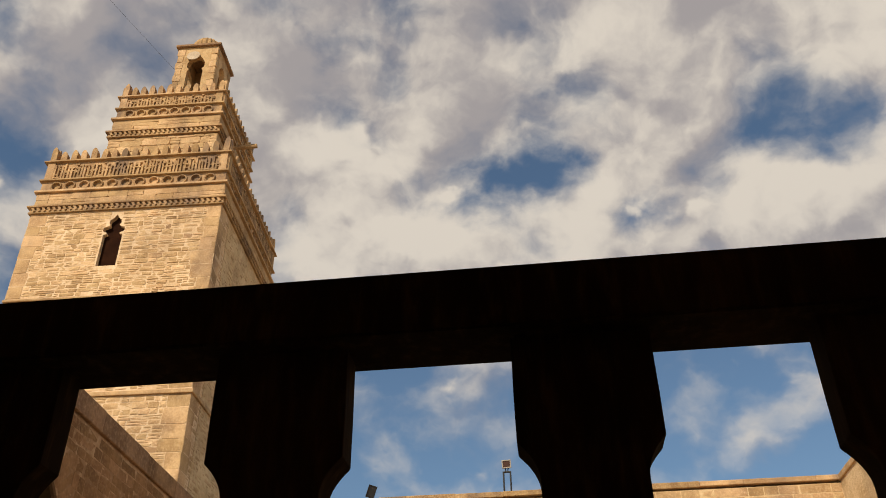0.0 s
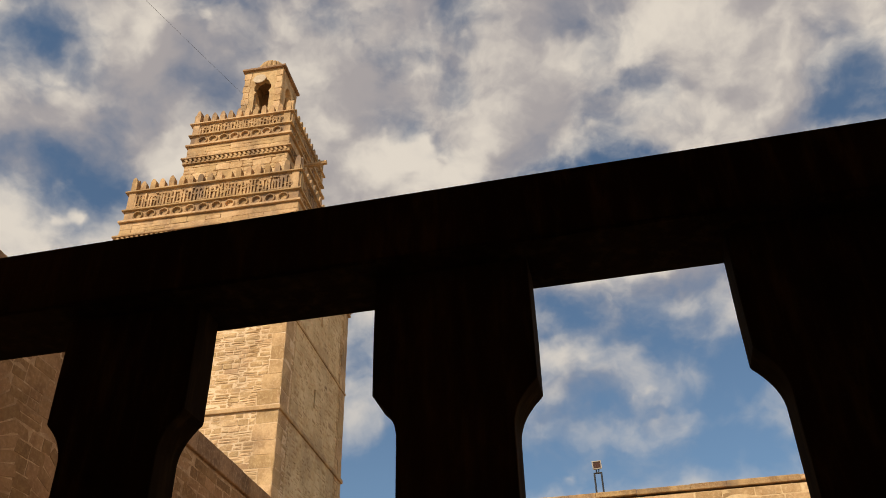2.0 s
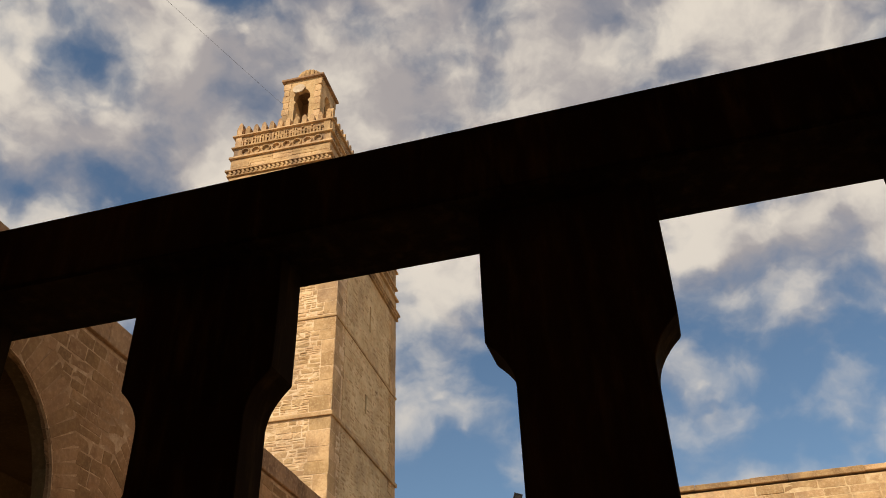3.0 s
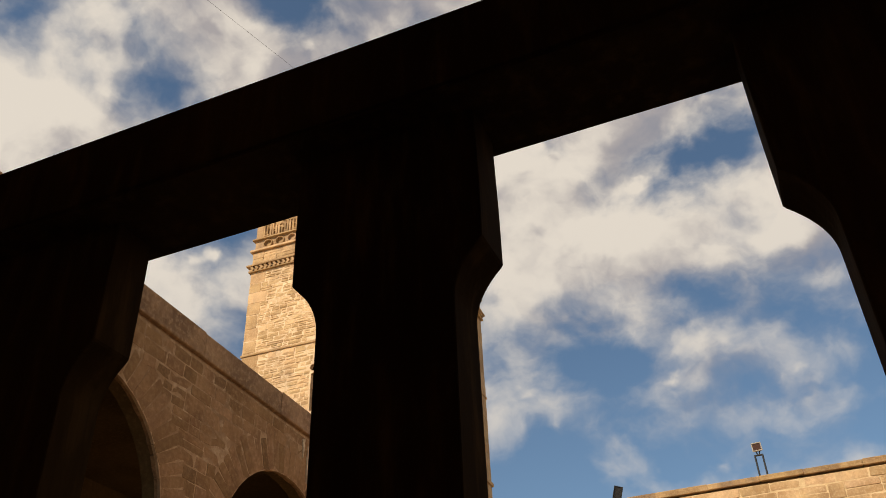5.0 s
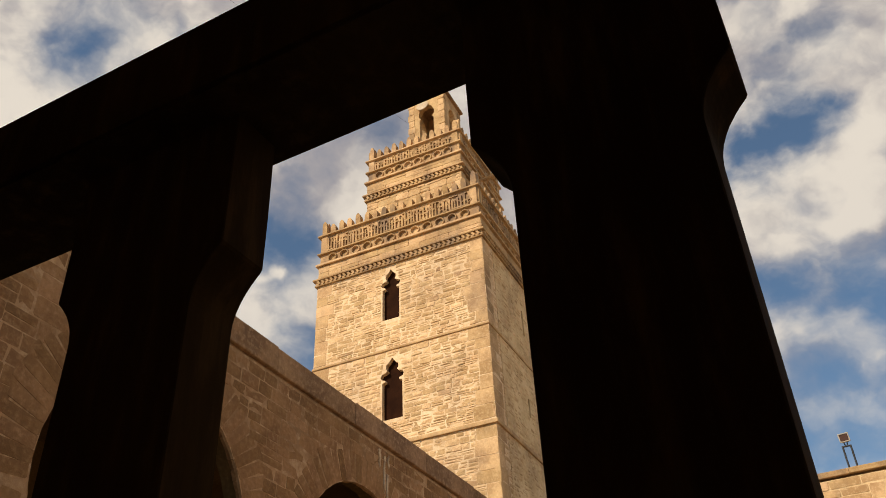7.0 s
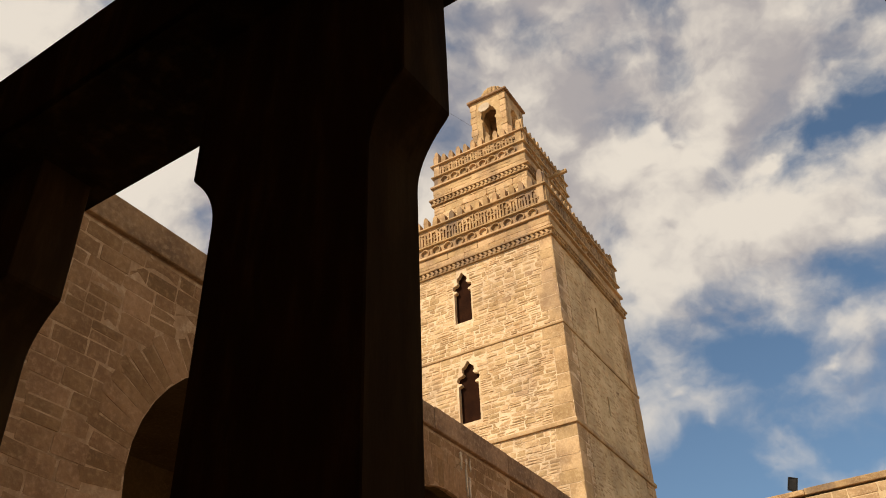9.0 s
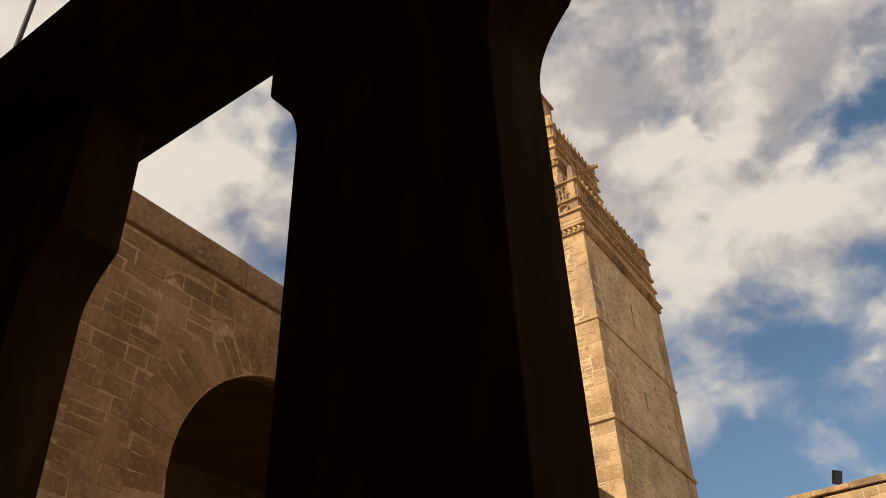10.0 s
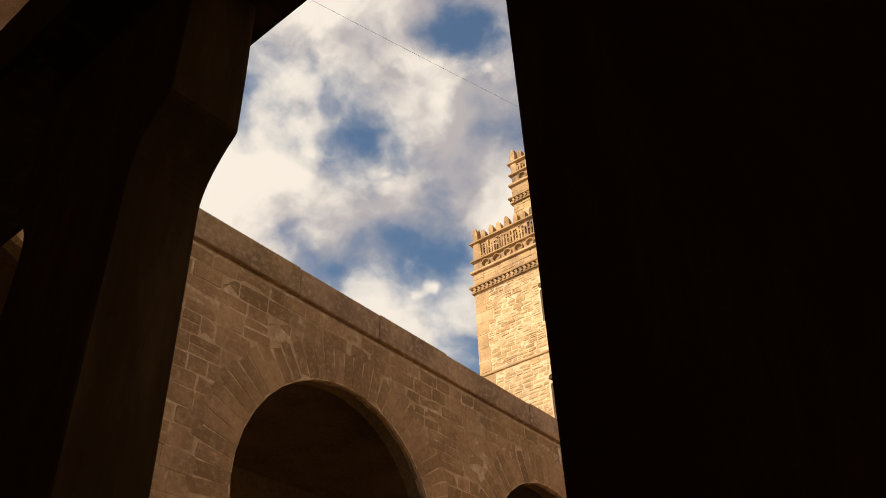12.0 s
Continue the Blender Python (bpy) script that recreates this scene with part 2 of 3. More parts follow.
def rough_shape(rng, soft=0.045, tilt=1.0, corner=0.82):
    """Vertices and faces of one stone: a block whose front edge is rounded off unevenly."""
    rows = []
    for z, inset in ((-0.5, 0.0), (0.34, 0.0), (0.5, soft)):
        ring = []
        for sx, sy in ((-1, -1), (1, -1), (1, 1), (-1, 1)):
            for kx, ky in (((1, corner - 0.1), (corner, 1)) if sx * sy > 0 else ((corner, 1), (1, corner - 0.1))):
                jx, jy = rng.uniform(-0.025, 0.025), rng.uniform(-0.035, 0.035)
                ring.append((sx * (0.5 * kx - inset * 0.7) + jx, sy * (0.5 * ky - inset) + jy, z + (rng.uniform(-0.10, 0.05) * tilt if z > 0.4 else 0)))
        rows.append(ring)
    verts = [v for r in rows for v in r] + [(rng.uniform(-0.1, 0.1), rng.uniform(-0.1, 0.1), 0.5 + rng.uniform(-0.02, 0.16) * tilt)]
    faces = [(r * 8 + k, r * 8 + (k + 1) % 8, (r + 1) * 8 + (k + 1) % 8, (r + 1) * 8 + k) for r in range(2) for k in range(8)]
    faces += [(16 + k, 16 + (k + 1) % 8, 24) for k in range(8)]
    return verts, faces


SHAPES = [rough_shape(RNG) for _ in range(9)]
FLUSH = [rough_shape(RNG, 0.02, 0.35, 0.93) for _ in range(9)]
SHARED = {}


def stone_mesh(i, name, material, shapes):
    if (i, name, material.name) not in SHARED:
        me = bpy.data.meshes.new(name)
        me.from_pydata(shapes[i][0], [], shapes[i][1])
        me.materials.append(material)
        SHARED[i, name, material.name] = me
    return SHARED[i, name, material.name]


def lay(parent, name, material, placed, keep=300, rank=None, rest="rubble", shapes=SHAPES):
    """Stones as objects of their own; past keep, the others joined into one. placed: rows of matrix."""
    order = sorted(range(len(placed)), key=rank(placed) if rank else (lambda i: i))
    chosen = order[:keep]
    for i in chosen:
        ob = new(name, stone_mesh(i % len(shapes), name, material, shapes))
        ob.parent, ob.matrix_basis = parent, placed[i]
    left = order[keep:]
    if left:
        verts, faces = [], []
        for i in left:
            vs, fs = shapes[i % len(shapes)]
            o = len(verts)
            verts += [tuple(placed[i] @ Vector(v)) for v in vs]
            faces += [tuple(o + k for k in f) for f in fs]
        me = bpy.data.meshes.new(rest)
        me.from_pydata(verts, [], faces)
        me.materials.append(material)
        ob = new(rest, me)
        ob.parent = parent
        tagged(ob, kind="stuff")


def courses(face, width, v0, v1, heights, lengths, blocked, rng, depth=0.10, proud=0.02, gap=0.012):
    """Matrices for stones that fill a face in courses, left out where blocked(v0, v1) gives spans of u."""
    out, v = [], v0
    while v < v1 - 0.04:
        h = min(rng.uniform(*heights), v1 - v)
        if v1 - v - h < heights[0] * 0.6:
            h = v1 - v
        spans, free, u = sorted(blocked(v, v + h)), [], 0.0
        for a, b in spans:
            if a > u:
                free.append((u, a))
            u = max(u, b)
        if u < width:
            free.append((u, width))
        for a, b in free:
            u = a
            while u < b - 0.03:
                l = rng.uniform(*lengths) * (1.4 if rng.random() < 0.12 else 1)
                if b - u - l < lengths[0] * 0.7:
                    l = b - u
                l = min(l, b - u)
                split = 2 if h > heights[1] * 0.8 and rng.random() < 0.35 else 1
                for s in range(split):
                    hh = h / split
                    m = Matrix.Translation((u + l / 2, v + hh * (s + 0.5), -depth / 2 + rng.uniform(-0.5, 1.0) * proud))
                    m = face @ m @ pose(0, 0, 0, 0, 0, rng.uniform(-1.6, 1.6)) @ Matrix.Diagonal((max(l - gap, 0.02) * 1.02, max(hh - gap, 0.02) * 1.03, depth, 1))
                    out.append(m)
                u += l
        v += h
    return out


# ------------------------------------------------------------------ ground
GROUND = tagged(part("ground", block(-400, 400, -400, 400, -0.4, -0.02), PAVING), "dusty pale stone ground round the courtyard", "ground", kind="structure")
TOP = EYE + 6.07          # top of the courtyard walls
XL, YB, XR = -6.90, 17.70, 6.32

# ------------------------------------------------------------------ arcade wall
ARCHES = [-2.7, 1.65, 6.36, 10.66, 15.0]
SPRING, RAD, RING = EYE + 3.265, 1.56, 0.55
rng = random.Random(11)
wall_left = thing("wall_west", "shaded sandstone arcade wall with round arches and pale pointing", "wall", kind="structure", turn=Matrix.Translation((XL, 7.0, 0)) @ pose(0, 0, 0, 0, 0, 1.6) @ Matrix.Translation((0, -7.0, 0)))
L0, L1 = -4.0, YB
FL = basis((0, 0, 0), (0, 1, 0), (0, 0, 1), (1, 0, 0))
arch_loops = []
for c in ARCHES:
    loop = [(c - RAD * 0.97, 0.02), (c + RAD * 0.97, 0.02), (c + RAD * 0.97, SPRING - 0.35)]
    loop += [(c + RAD * math.cos(a), SPRING + RAD * math.sin(a)) for a in [radians(-10 + k * 10) for k in range(21)]]
    loop += [(c - RAD * 0.97, SPRING - 0.35)]
    arch_loops.append(loop)
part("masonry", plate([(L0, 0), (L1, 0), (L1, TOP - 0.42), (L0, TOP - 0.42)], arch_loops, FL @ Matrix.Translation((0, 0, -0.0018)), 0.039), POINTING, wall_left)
inner_loops = []
for c in ARCHES:
    r = RAD + 0.05
    inner_loops.append([(c - r, 0.02), (c + r, 0.02)] + [(c + r * math.cos(a), SPRING + r * math.sin(a)) for a in [radians(k * 10) for k in range(19)]])
# Inner side of the arches, coloured dark so the reveals look shaded.
part("inner_leaf", plate([(L0, 0), (L1, 0), (L1, TOP - 0.42), (L0, TOP - 0.42)], inner_loops, FL @ Matrix.Translation((0, 0, -0.044)), 0.26), SHADED_PLASTER, wall_left)
y = L0
while y < L1:
    e = min(y + rng.uniform(1.3, 2.4), L1)
    e = L1 if L1 - e < 0.4 else e
    j = rng.uniform(-0.008, 0.008)
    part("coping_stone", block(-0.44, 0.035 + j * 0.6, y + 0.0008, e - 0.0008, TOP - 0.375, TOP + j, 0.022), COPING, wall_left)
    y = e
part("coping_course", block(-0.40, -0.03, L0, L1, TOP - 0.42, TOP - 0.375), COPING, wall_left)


def near_arch(v0, v1, grow):
    spans = []
    for c in ARCHES:
        best = 0.0
        for v in (v0, (v0 + v1) / 2, v1):
            d = v - SPRING
            if d > 0 and d < RAD + grow:
                best = max(best, math.sqrt((RAD + grow) ** 2 - d * d))
            elif d <= 0:
                best = max(best, RAD + (grow if d > -0.3 else 0.0))
        if best:
            spans.append((c - best - L0, c + best - L0))
    return spans


rng = random.Random(11)
FLS = basis((0, L0, 0), (0, 1, 0), (0, 0, 1), (1, 0, 0))
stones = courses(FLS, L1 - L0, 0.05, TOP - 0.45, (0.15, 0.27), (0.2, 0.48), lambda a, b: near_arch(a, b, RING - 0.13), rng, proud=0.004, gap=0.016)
lay(wall_left, "stone", SHADED_COURT, stones, 300, lambda p: (lambda i: abs(p[i].translation.y - 7.8) + (0 if p[i].translation.z > 3.2 else 50)), shapes=FLUSH)
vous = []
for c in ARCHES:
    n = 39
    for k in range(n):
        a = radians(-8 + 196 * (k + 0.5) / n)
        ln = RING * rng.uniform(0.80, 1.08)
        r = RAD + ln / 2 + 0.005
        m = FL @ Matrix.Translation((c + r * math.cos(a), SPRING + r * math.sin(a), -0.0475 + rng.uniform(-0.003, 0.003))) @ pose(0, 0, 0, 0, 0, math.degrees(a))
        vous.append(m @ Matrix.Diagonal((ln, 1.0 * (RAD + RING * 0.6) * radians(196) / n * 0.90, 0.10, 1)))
lay(wall_left, "voussoir", SHADED_COURT, vous, 300, shapes=FLUSH)

# old lime runs below the coping
for y, top, wide, tall in ((11.12, TOP - 0.50, 0.10, 0.30), (11.27, TOP - 0.56, 0.07, 0.62), (11.40, TOP - 0.52, 0.05, 0.22), (11.36, TOP - 0.85, 0.05, 0.45)):
    edge = [(y + wide * (0.5 - k / 7) + rng.uniform(-0.02, 0.02), top + rng.uniform(-0.04, 0.02)) for k in range(7)]
    edge += [(y - wide * 0.5 + rng.uniform(0, wide * 0.4), top - tall * k / 6) for k in range(1, 6)] + [(y, top - tall)]
    edge += [(y + wide * 0.5 - rng.uniform(0, wide * 0.4), top - tall * k / 6) for k in range(5, 0, -1)]
    part("lime_run", plate(edge, [], FL @ Matrix.Translation((0, 0, 0.022)), 0.03), LIME, wall_left, "whitish lime run on the stones")

# the vaulted walk behind the arches
walk_back = thing("wall_arcade", "plastered back of the arcade walk, its shade put into the colour", "wall", kind="structure")
part("back", block(XL - 4.2, XL - 3.8, L0, L1, 0, TOP - 0.3), SHADED_PLASTER, walk_back)
part("end_wall", block(XL - 3.8, XL - 0.70, L1 - 0.3, L1, 0, TOP - 0.3), SHADED_PLASTER, walk_back)
part("start_wall", block(XL - 3.8, XL - 0.06, L0, L0 + 0.3, 0, TOP - 0.3), SHADED_PLASTER, walk_back)
tagged(part("ceiling", block(XL - 4.2, XL - 0.70, L0, L1, TOP - 0.72, TOP - 0.44), SHADED_PLASTER), "plaster vault over the arcade walk, its shade put into the colour", "ceiling", kind="structure")

# ------------------------------------------------------------------ far court wall and its return
LOW = TOP - 0.085         # top of the far wall
wall_back = thing("wall_north", "sunlit sandstone courtyard wall with a cracked flat coping", "wall", kind="structure", at=(0, YB, 0))
part("masonry", block(XL - 0.28, XR, 0.004, 0.7, 0, LOW - 0.165), MORTAR, wall_back)
x = XL + 0.04
while x < XR:
    e = min(x + rng.uniform(0.7, 1.7), XR)
    e = XR if XR - e < 0.3 else e
    j = rng.uniform(-0.014, 0.012)
    part("coping_stone", block(x + 0.001, e - 0.001, -0.045 + j, 0.72, LOW - 0.11 + rng.uniform(-0.012, 0.006), LOW + j, 0.014), CARVED, wall_back)
    x = e
part("coping_joint", block(XL + 0.02, XR, 0.10, 0.69, LOW - 0.166, LOW - 0.112), COPING, wall_back)
FB = basis((XL + 0.02, 0, 0), (1, 0, 0), (0, 0, 1), (0, -1, 0))
stones = courses(FB, XR - XL - 0.02, 2.5, LOW - 0.165, (0.2, 0.34), (0.28, 0.70), lambda a, b: [], rng, proud=0.010, gap=0.022)
lay(wall_back, "stone", ASHLAR, stones, 300, lambda p: (lambda i: -p[i].translation.z), shapes=FLUSH)
wall_right = thing("wall_east", "pinkish sandstone return wall of the courtyard", "wall", kind="structure", at=(XR, 0, 0))
part("masonry", block(0.004, 0.7, 3.0, YB + 0.7, 0, LOW - 0.12, 0.0), MORTAR, wall_right)
part("coping", block(-0.03, 0.72, 3.0, YB + 0.72, LOW - 0.12, LOW + 0.003, 0.02), ASHLAR, wall_right)

# ------------------------------------------------------------------ minaret
TX, TY, TW = -10.38, 20.20, 5.32


def up(h):
    return EYE + h


minaret = thing("minaret", "tall square sandstone minaret with stepped tiers, carved bands and crenellations", "minaret",
                turn=Matrix.Translation((TX + TW / 2, TY - TW / 2, 0)) @ pose(0, 0, 0, 0, 0, 2.45) @ Matrix.Translation((-TW / 2, TW / 2, 0)))
SIDES = [((0, -1), (1, 0)), ((1, 0), (0, 1)), ((0, 1), (-1, 0)), ((-1, 0), (0, -1))]


def face_of(side, width, z=0.0, out=0.0):
    """The frame of one side of a square tier, u from its left corner, v up from z."""
    n, u = SIDES[side]
    o = (n[0] * (width / 2 + out) - u[0] * width / 2, n[1] * (width / 2 + out) - u[1] * width / 2, z)
    return basis(o, (u[0], u[1], 0), (0, 0, 1), (n[0], n[1], 0))


def lobed(c, base, half, h):
    """A narrow opening with a lobed, pointed head."""
    right = [(half * u, h * v) for u, v in ((1, 0), (1, 0.60), (0.68, 0.612), (0.70, 0.64), (1.0, 0.655), (1.16, 0.695), (1.06, 0.745), (0.62, 0.765), (0.48, 0.79), (0.62, 0.825), (0.60, 0.885), (0.32, 0.92), (0.13, 0.965))]
    loop = [(c + u, base + v) for u, v in right] + [(c, base + h)] + [(c - u, base + v) for u, v in reversed(right)]
    return loop


body = thing("shaft", "", "")
body.parent = minaret
WIN = [(TW / 2 - 0.17, up(9.42), 0.30, 1.78), (TW / 2 - 0.20, up(12.40), 0.265, 1.66)]
ROOF1 = up(14.21)
holes = [lobed(c, b, w, h) for c, b, w, h in WIN]
part("front_wall", plate([(0, 0), (TW, 0), (TW, ROOF1), (0, ROOF1)], holes, face_of(0, TW, 0, -0.0035), 0.7), MORTAR, body)
e0, e1 = -TW / 2 + 0.03, TW / 2 - 0.03
SLIT = (2.47, 2.60, up(9.78), up(10.34))
NICHE = (2.66, 2.80, up(12.4), up(13.25))
niche = [(NICHE[0], NICHE[2]), (NICHE[1], NICHE[2]), (NICHE[1], NICHE[3]), (NICHE[0], NICHE[3])]
slit = [(SLIT[0], SLIT[2]), (SLIT[1], SLIT[2]), (SLIT[1], SLIT[3]), (SLIT[0], SLIT[3])]
part("side_wall", plate([(0.74, 0), (TW - 0.74, 0), (TW - 0.74, ROOF1), (0.74, ROOF1)], [slit, niche], face_of(1, TW, 0, 0.002), 0.7), MORTAR, body)
part("slit_shutter", plate([(SLIT[0] - 0.05, SLIT[2] - 0.05), (SLIT[1] + 0.05, SLIT[2] - 0.05), (SLIT[1] + 0.05, SLIT[3] + 0.05), (SLIT[0] - 0.05, SLIT[3] + 0.05)], [], face_of(1, TW, 0, -0.25), 0.05), OPENING_DARK, body, "dark panel standing for the shade behind the narrow slit")
part("niche_filling", plate([(NICHE[0] - 0.05, NICHE[2] - 0.05), (NICHE[1] + 0.05, NICHE[2] - 0.05), (NICHE[1] + 0.05, NICHE[3] + 0.05), (NICHE[0] - 0.05, NICHE[3] + 0.05)], [], face_of(1, TW, 0, -0.055), 0.05), CARVED, body, "walled-up narrow opening")
part("back_wall", block(e0, e1, TW / 2 - 0.73, TW / 2 - 0.03, 0, ROOF1), MORTAR, body)
part("far_wall", block(e0, e0 + 0.7, -TW / 2 + 0.735, TW / 2 - 0.735, 0, ROOF1), MORTAR, body)
part("corner", block(e1 - 0.7, e1, -TW / 2 + 0.732, -TW / 2 + 0.75, 0, ROOF1), MORTAR, body)
part("terrace", block(e0 + 0.1, e1 - 0.1, e0 + 0.1, e1 - 0.1, up(15.2), up(15.4)), MORTAR, body)


# A dark panel closes each window in place of its shaded depth.
for c, b, w, h in WIN:
    pane = part("window_panel", plate([(c - w - 0.1, b - 0.1), (c + w + 0.1, b - 0.1), (c + w + 0.1, b + h + 0.1), (c - w - 0.1, b + h + 0.1)], [], face_of(0, TW, 0, -0.13), 0.05), OPENING_DARK, body, "dark brown panel standing for the shade inside the window")


def window_spans(v0, v1):
    spans = [(-0.1, 0.0)]
    for c, b, w, h in WIN:
        if v1 > b and v0 < b + h:
            k = (v0 + v1) / 2 - b
            f = 1.12 if k < 0.78 * h else (0.9 if k < 0.9 * h else 0.6)
            spans.append((c - w * f, c + w * f))
    return spans


BAND1, BAND2 = up(8.72), up(11.45)
rng = random.Random(23)


def quoined(side, keep):
    """Dressed corner stones and rubble courses between the string courses of one side."""
    face = face_of(side, TW)
    rubble, quoin = [], []
    for lo, hi in ((up(6.4), BAND1 - 0.05), (BAND1 + 0.09, BAND2 - 0.04), (BAND2 + 0.06, up(14.18))):
        v = lo
        while v < hi - 0.05:
            h = min(rng.uniform(0.30, 0.44), hi - v)
            if hi - v - h < 0.15:
                h = hi - v
            a, b = rng.uniform(0.32, 0.62), rng.uniform(0.32, 0.62)
            for u, l in ((a / 2, a), (TW - b / 2, b)):
                quoin.append(face @ Matrix.Translation((u, v + h / 2, -0.05 + rng.uniform(0.0, 0.008))) @ Matrix.Diagonal((l, h - 0.006, 0.1, 1)))
            spans = lambda v0, v1, a=a, b=b: (window_spans(v0, v1) if side == 0 else [h[:2] for h in (SLIT, NICHE) if v1 > h[2] and v0 < h[3]]) + [(-1, a), (TW - b, TW + 1)]
            step = h / 3 if h > 0.36 else h / 2
            rubble += courses(face, TW, v, v + h, (step * 0.9, step * 1.0), (0.14, 0.40), spans, rng, proud=0.010 if side == 0 else 0.003, gap=0.016)
            v += h
    dressed = [m for m in rubble if rng.random() < 0.10]
    lay(body, "stone", ASHLAR, dressed, 60)
    rubble = [m for m in rubble if m not in dressed]
    lay(body, "stone", STONE, rubble, keep, lambda p: (lambda i: abs(p[i].translation.z - up(12.0))))
    lay(body, "quoin", ASHLAR, quoin, 60, shapes=FLUSH)


quoined(0, 300)
quoined(1, 200)
for z, d in ((BAND1, 0.11), (BAND2, 0.07)):
    part("string_course", block(-TW / 2 - d * 0.5, TW / 2 + d * 0.5, -TW / 2 - d * 0.5, TW / 2 + d * 0.5, z - d / 2, z + d / 2, 0.02), ASHLAR, body)


def teeth(width, z, deep, step, h, parent):
    """A cornice: two fillets with a row of slanted blocks between them."""
    bm = block(-width / 2 - deep * 0.55, width / 2 + deep * 0.55, -width / 2 - deep * 0.55, width / 2 + deep * 0.55, z, z + h * 0.25, 0.01)
    block(-width / 2 - deep, width / 2 + deep, -width / 2 - deep, width / 2 + deep, z + h * 0.75, z + h, 0.015, bm)
    block(-width / 2 - deep * 0.35, width / 2 + deep * 0.35, -width / 2 - deep * 0.35, width / 2 + deep * 0.35, z + h * 0.2, z + h * 0.8, 0.0, bm)
    for side in range(4):
        f = face_of(side, width)
        for k in range(int(width / step)):
            u = (k + 0.5) * width / int(width / step)
            m = f @ Matrix.Translation((u, z + h * 0.5, deep * 0.25)) @ pose(0, 0, 0, 0, 0, 32) @ Matrix.Diagonal((step * 0.46, h * 0.62, deep * 1.1, 1))
            bmesh.ops.create_cube(bm, size=1, matrix=m)
    return part("cornice", bm, CARVED, parent, "projecting cornice of slanted cut stones")


def merlon_mesh(w, h, t):
    """A round-headed merlon pierced by a slot."""
    outer = [(-w / 2, 0), (w / 2, 0), (w / 2, h * 0.55)] + [(w / 2 * math.cos(a), h * 0.55 + h * 0.45 * math.sin(a)) for a in [radians(k * 22.5) for k in range(1, 8)]] + [(-w / 2, h * 0.55)]
    bm = plate(outer, [], basis((0, 0, 0), (1, 0, 0), (0, 0, 1), (0, -1, 0)), t)
    bmesh.ops.recalc_face_normals(bm, faces=bm.faces)
    me = bpy.data.meshes.new("merlon")
    bm.to_mesh(me)
    bm.free()
    me.materials.append(CARVED)
    return me


def ring_mesh(r, t):
    """A carved roundel: a raised ring round a sunk bowl."""
    bm = lathe([(r * 0.2, -0.14), (r * 0.55, -0.12), (r * 0.66, -0.02), (r * 0.74, t * 0.9), (r * 0.9, t), (r, t * 0.4), (r, -0.03)], 14)
    bmesh.ops.recalc_face_normals(bm, faces=bm.faces)
    me = bpy.data.meshes.new("roundel")
    bm.to_mesh(me)
    bm.free()
    me.materials.append(CARVED)
    return me


def strokes(face, width, v0, v1, rng):
    """A band of raised angular strokes, unreadable at any distance, joined."""
    bm = bmesh.new()
    h = v1 - v0

    def bar(u, v, w, t):
        bmesh.ops.create_cube(bm, size=1, matrix=face @ Matrix.Translation((u, v, 0.012)) @ Matrix.Diagonal((w, t, rng.uniform(0.06, 0.09), 1)))
    u = 0.28
    while u < width - 0.3:
        w = rng.uniform(0.04, 0.06)
        kind = rng.random()
        tall = h * rng.uniform(0.55, 0.92)
        bar(u, v0 + h * 0.04 + tall / 2, w, tall)
        if kind < 0.75:
            l = rng.uniform(0.08, 0.2)
            bar(u + l / 2, v0 + h * rng.choice((0.1, 0.1, 0.42, 0.5)), l, 0.045)
        if kind > 0.45:
            l = rng.uniform(0.05, 0.11)
            bar(u + l / 2, v0 + h * rng.choice((0.68, 0.8, 0.9)), l, 0.04)
        if kind > 0.8:
            bmesh.ops.create_cube(bm, size=1, matrix=face @ Matrix.Translation((u + 0.07, v0 + h * 0.6, 0.012)) @ pose(0, 0, 0, 0, 0, 45) @ Matrix.Diagonal((0.07, 0.07, 0.04, 1)))
        if kind < 0.5:
            r, a0 = rng.uniform(0.04, 0.075), rng.uniform(0, 360)
            for k in range(5):
                a = radians(a0 + k * 45)
                bmesh.ops.create_cube(bm, size=1, matrix=face @ Matrix.Translation((u + 0.04 + r * math.cos(a), v0 + h * (0.35 + 0.4 * kind) + r * math.sin(a), 0.012)) @ pose(0, 0, 0, 0, 0, math.degrees(a) + 90) @ Matrix.Diagonal((r * 0.85, 0.03, 0.07, 1)))
        u += rng.uniform(0.08, 0.125)
    return bm


